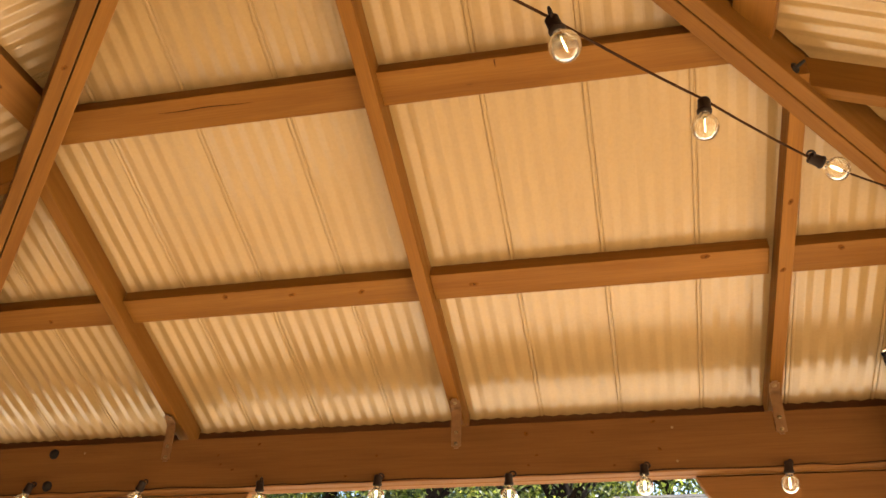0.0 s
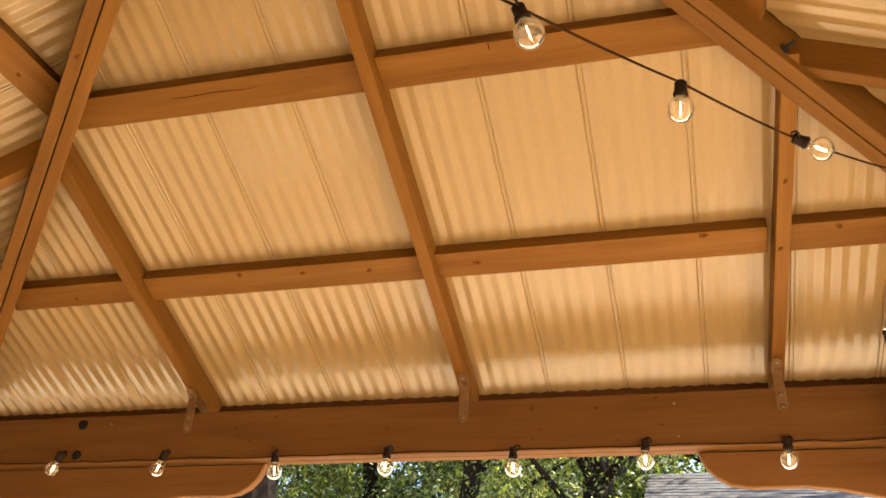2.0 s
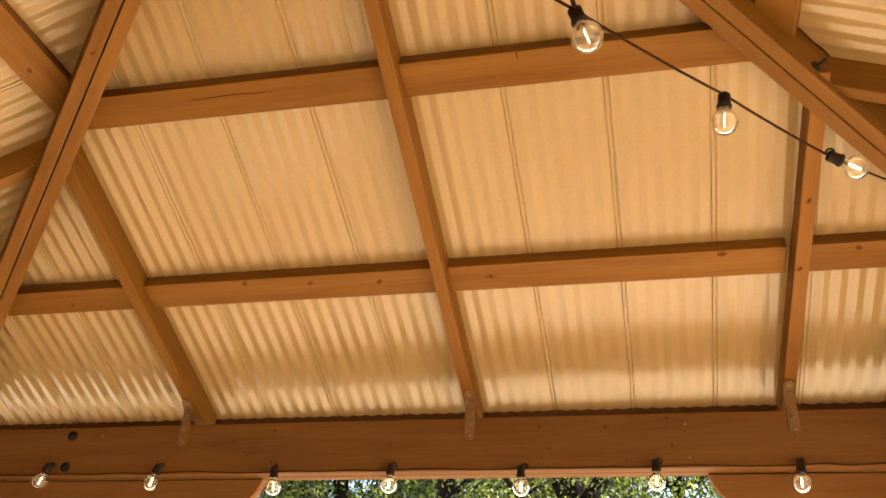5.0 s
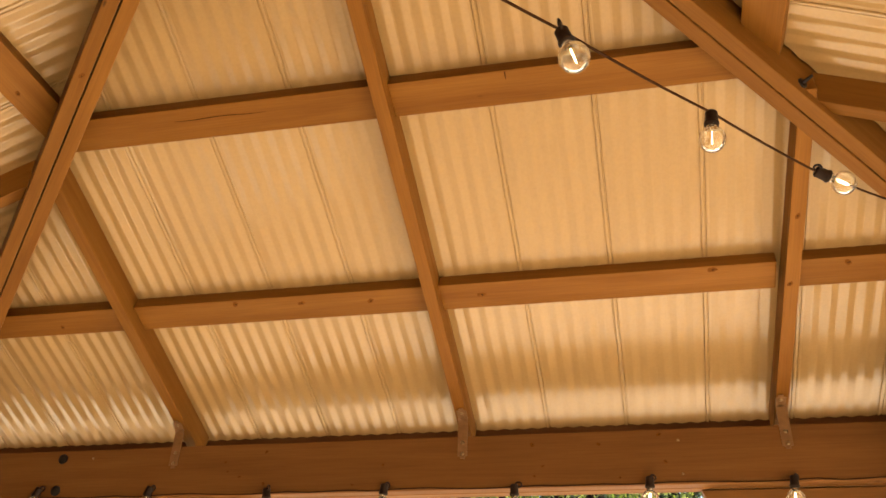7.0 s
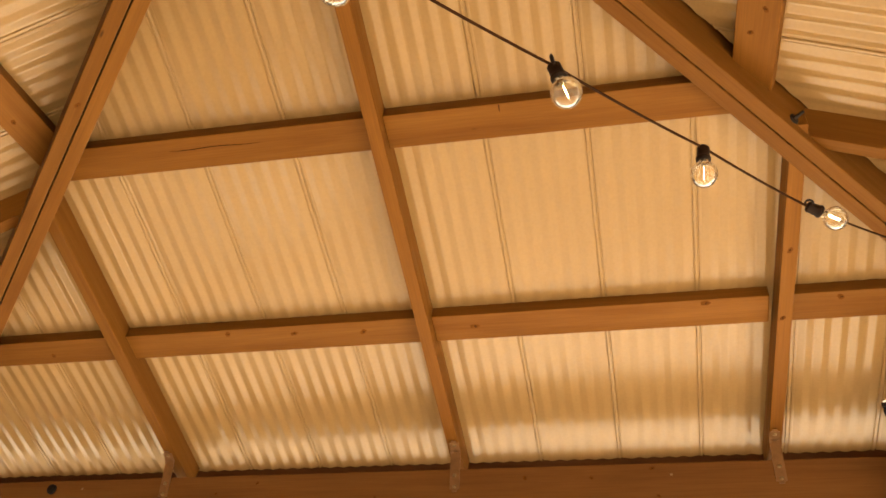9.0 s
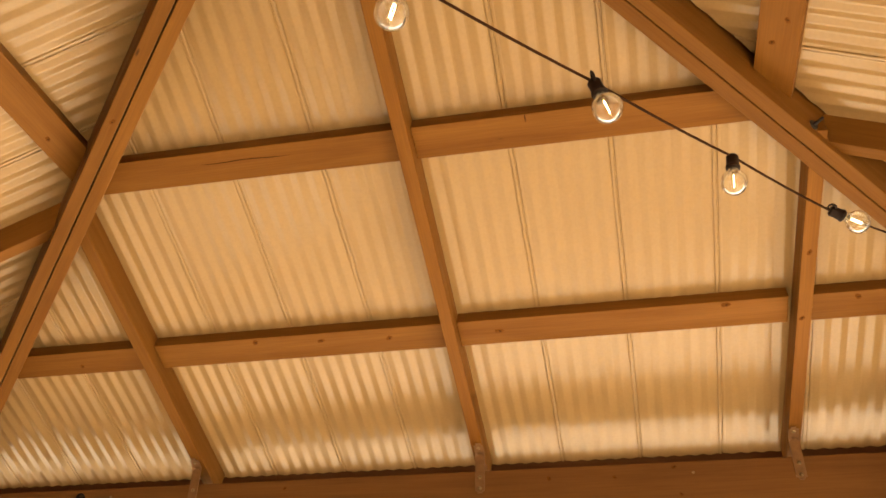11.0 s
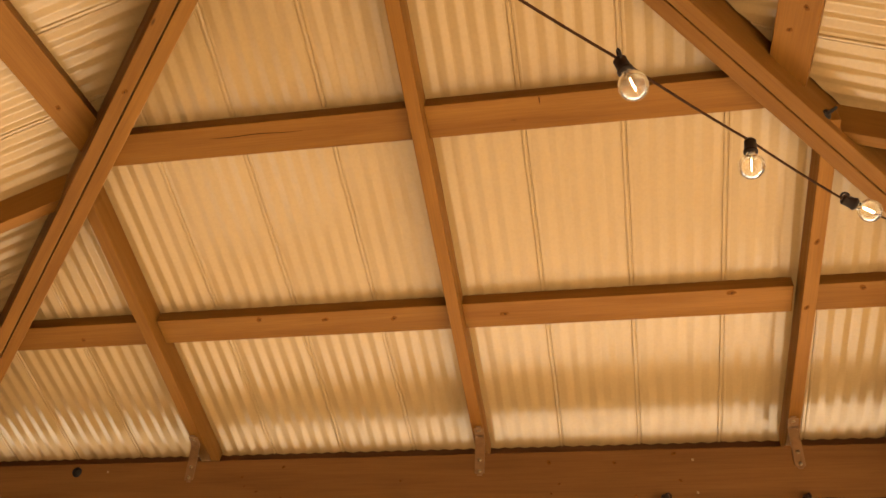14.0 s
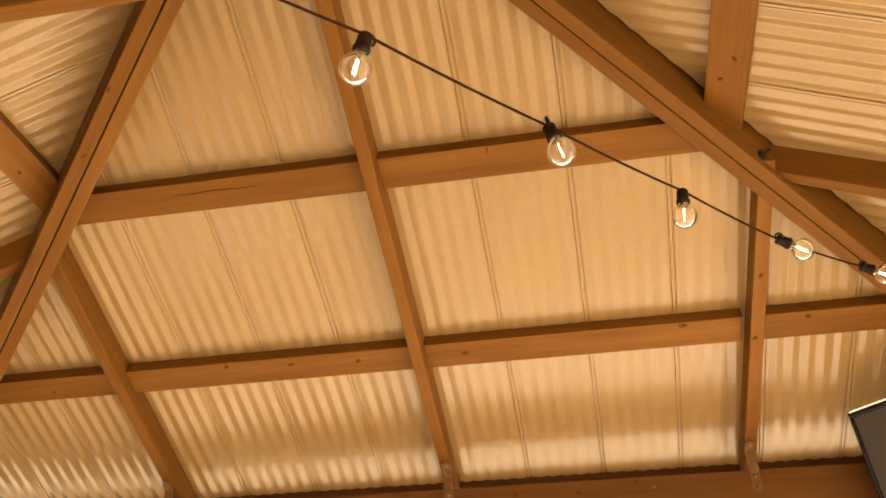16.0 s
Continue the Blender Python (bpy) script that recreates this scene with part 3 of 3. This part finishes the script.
def tree(x, y, height, crown_low, crown_r, trunk_r, seed, mat, clumps=70, per=110, size=0.06, lean=0.0, clump=1.0):
    rng = random.Random(seed)
    t = tagged(new("tree"), "leafy green tree with a grey brown trunk in the garden", "tree", "garden trees")
    t.location = (x, y, 0)
    steps = 9
    spine = [Vector((lean * (i / steps) ** 1.3 * height + rng.uniform(-0.06, 0.06), rng.uniform(-0.06, 0.06), height * 0.9 * i / steps)) for i in range(steps + 1)]
    part("trunk", tube(spine, [trunk_r * (1.35 if i == 0 else 1) * (1 - 0.85 * i / steps) + 0.01 for i in range(steps + 1)], 10), BARK, t, "", None, True)
    centres = []
    for _ in range(11):
        f = rng.uniform(0.30, 0.9)
        base = spine[int(f * steps)]
        ang, ln = rng.uniform(0, math.tau), crown_r * rng.uniform(0.5, 0.95)
        tip = base + Vector((math.cos(ang) * ln, math.sin(ang) * ln, ln * rng.uniform(0.1, 0.7)))
        midp = base.lerp(tip, 0.5) + Vector((0, 0, 0.12 * ln))
        r = trunk_r * 0.42 * (1.1 - f)
        part("limb", tube([base, midp, tip], [r, r * 0.6, r * 0.2 + 0.004], 6), BARK, t, "", None, True)
        centres += [(tip, crown_r * 0.3), (midp, crown_r * 0.25)]
    while len(centres) < clumps:
        d = Vector((rng.gauss(0, 1), rng.gauss(0, 1), rng.gauss(0, 1))).normalized() * rng.random() ** 0.4
        mid_z = (crown_low + height) / 2
        c = Vector((d.x * crown_r + lean * height * 0.5, d.y * crown_r, mid_z + d.z * (height - crown_low) / 2))
        centres.append((c, crown_r * clump * rng.uniform(0.16, 0.34)))
    quads = leaf_quads(centres, per, size, seed)
    me = bpy.data.meshes.new("crown")
    me.vertices.add(4 * len(quads))
    me.vertices.foreach_set("co", quads.astype(np.float32).ravel())
    me.loops.add(4 * len(quads))
    me.loops.foreach_set("vertex_index", np.arange(4 * len(quads), dtype=np.int32))
    me.polygons.add(len(quads))
    me.polygons.foreach_set("loop_start", np.arange(0, 4 * len(quads), 4, dtype=np.int32))
    me.update(calc_edges=True)
    me.materials.append(mat)
    part("crown", me, None, t)
    return t


def polar(az, dist):
    return 0.5 + dist * math.sin(radians(az)), -0.6 + dist * math.cos(radians(az))


tree(*polar(-26.7, 6.6), 8.5, 3.5, 2.3, 0.235, 3, LEAF_DARK, 80, 480, 0.023)
tree(*polar(-14.6, 9.0), 9.0, 4.4, 2.0, 0.13, 5, LEAF_PALE, 60, 420, 0.027, 0.03)
tree(*polar(-6.0, 8.6), 8.5, 4.2, 1.8, 0.20, 8, LEAF, 80, 460, 0.026)
tree(*polar(-20.0, 11.5), 9.5, 1.6, 2.8, 0.15, 11, LEAF, 85, 800, 0.036)
tree(*polar(-10.0, 13.5), 10.0, 1.5, 3.0, 0.16, 14, LEAF_PALE, 85, 620, 0.05)
tree(*polar(-27.0, 15.0), 11.0, 1.8, 3.2, 0.18, 17, LEAF, 85, 620, 0.052)
tree(*polar(1.0, 15.0), 10.5, 2.4, 3.0, 0.16, 21, LEAF, 80, 420, 0.040)
tree(*polar(12.0, 16.0), 11.0, 2.4, 3.6, 0.18, 25, LEAF, 80, 420, 0.040)
tree(*polar(-16.5, 19.0), 11.0, 1.2, 3.6, 0.2, 31, LEAF_PALE, 95, 760, 0.065)
# added out of view, towards the sun, to cast dapples on the garage roof
tree(4.9, 8.8, 10.0, 4.7, 3.3, 0.17, 29, LEAF, 75, 110, 0.055, 0.0, 0.5)
tree(*polar(-2.5, 19.0), 11.0, 1.6, 3.4, 0.18, 41, LEAF, 95, 700, 0.06)


# garage with a shingled roof
def prism(x0, x1, section):
    bm = bmesh.new()
    l = [bm.verts.new((x0, y, z)) for y, z in section]
    r = [bm.verts.new((x1, y, z)) for y, z in section]
    n = len(section)
    bm.faces.new(l), bm.faces.new(r[::-1])
    for i in range(n):
        bm.faces.new((l[i], r[i], r[(i + 1) % n], l[(i + 1) % n]))
    bmesh.ops.recalc_face_normals(bm, faces=bm.faces)
    return bm


garage = tagged(new("garage"), "low garage with a weathered grey shingle roof in dappled sun", "garage")
GX0, GX1, GE, GR, GZE, GZR = 0.06, 4.2, 5.7, 8.4, 2.42, 3.66
gs = (GZR - GZE) / (GR - GE)
part("wall", prism(GX0 + 0.3, GX1 - 0.3, [(GE + 0.35, 0), (GE + 0.35, GZE + 0.1), (GR, GZR - 0.12), (2 * GR - GE - 0.35, GZE + 0.1), (2 * GR - GE - 0.35, 0)]), SIDING, garage)
part("roof", prism(GX0, GX1, [(GE, GZE), (GR, GZR), (2 * GR - GE, GZE), (2 * GR - GE, GZE - 0.08), (GR, GZR - 0.09), (GE, GZE - 0.08)]), SHINGLE, garage)

# house with lap siding
house = tagged(new("house"), "pale house wall of horizontal lap siding behind the trees", "house")
house.matrix_basis = pose(-4.75, 8.3, 0, 0, 0, 31)
HX, HY = 0.0, 0.0
part("wall", box(HX - 7.0, HX - 0.02, HY + 0.02, HY + 6.0, 0, 5.2), SIDING, house)
part("roof", prism(HX - 7.3, HX + 0.3, [(HY - 0.4, 5.0), (HY + 3.0, 6.9), (HY + 6.4, 5.0), (HY + 6.4, 4.86), (HY + 3.0, 6.76), (HY - 0.4, 4.86)]), SHINGLE, house)
part("corner_board", box(HX - 0.09, HX + 0.01, HY - 0.035, HY + 0.08, 0, 5.0, 0.004), TRIM, house, "white corner board")
bm = box(0, 6.88, -0.012, 0.012, 0, 0.20, 0.0)
for v in bm.verts:
    if v.co.z < 0.1:
        v.co.y -= 0.014
plank = mesh_of("siding_board", bm, SIDING)
for i in range(28):
    part("siding_board", plank, None, house, "", pose(HX - 6.98, HY + 0.004, i * 0.178))

# shingle tabs on the garage's near slope, the courses lapped
gl = math.atan(gs)
tab = mesh_of("shingle", box(0, 0.2985, 0, 0.15, 0, 0.014, 0.0), SHINGLE)
rows_ = int((GR - GE) / math.cos(gl) / 0.118)
rng = random.Random(4)
for j in range(rows_ - 12, rows_):
    for i in range(14):
        x = GX0 + 0.005 + i * 0.30 - (0.15 if j % 2 else 0.0)
        if x < GX0 - 0.01:
            x = GX0
        if x > GX1 - 0.28:
            continue
        d = j * 0.118
        part("shingle", tab, None, garage, "", pose(x, GE + d * math.cos(gl), GZE + d * math.sin(gl) + 0.006 + rng.uniform(0, 0.003), math.degrees(gl) - 2.0, 0, rng.uniform(-0.4, 0.4)))
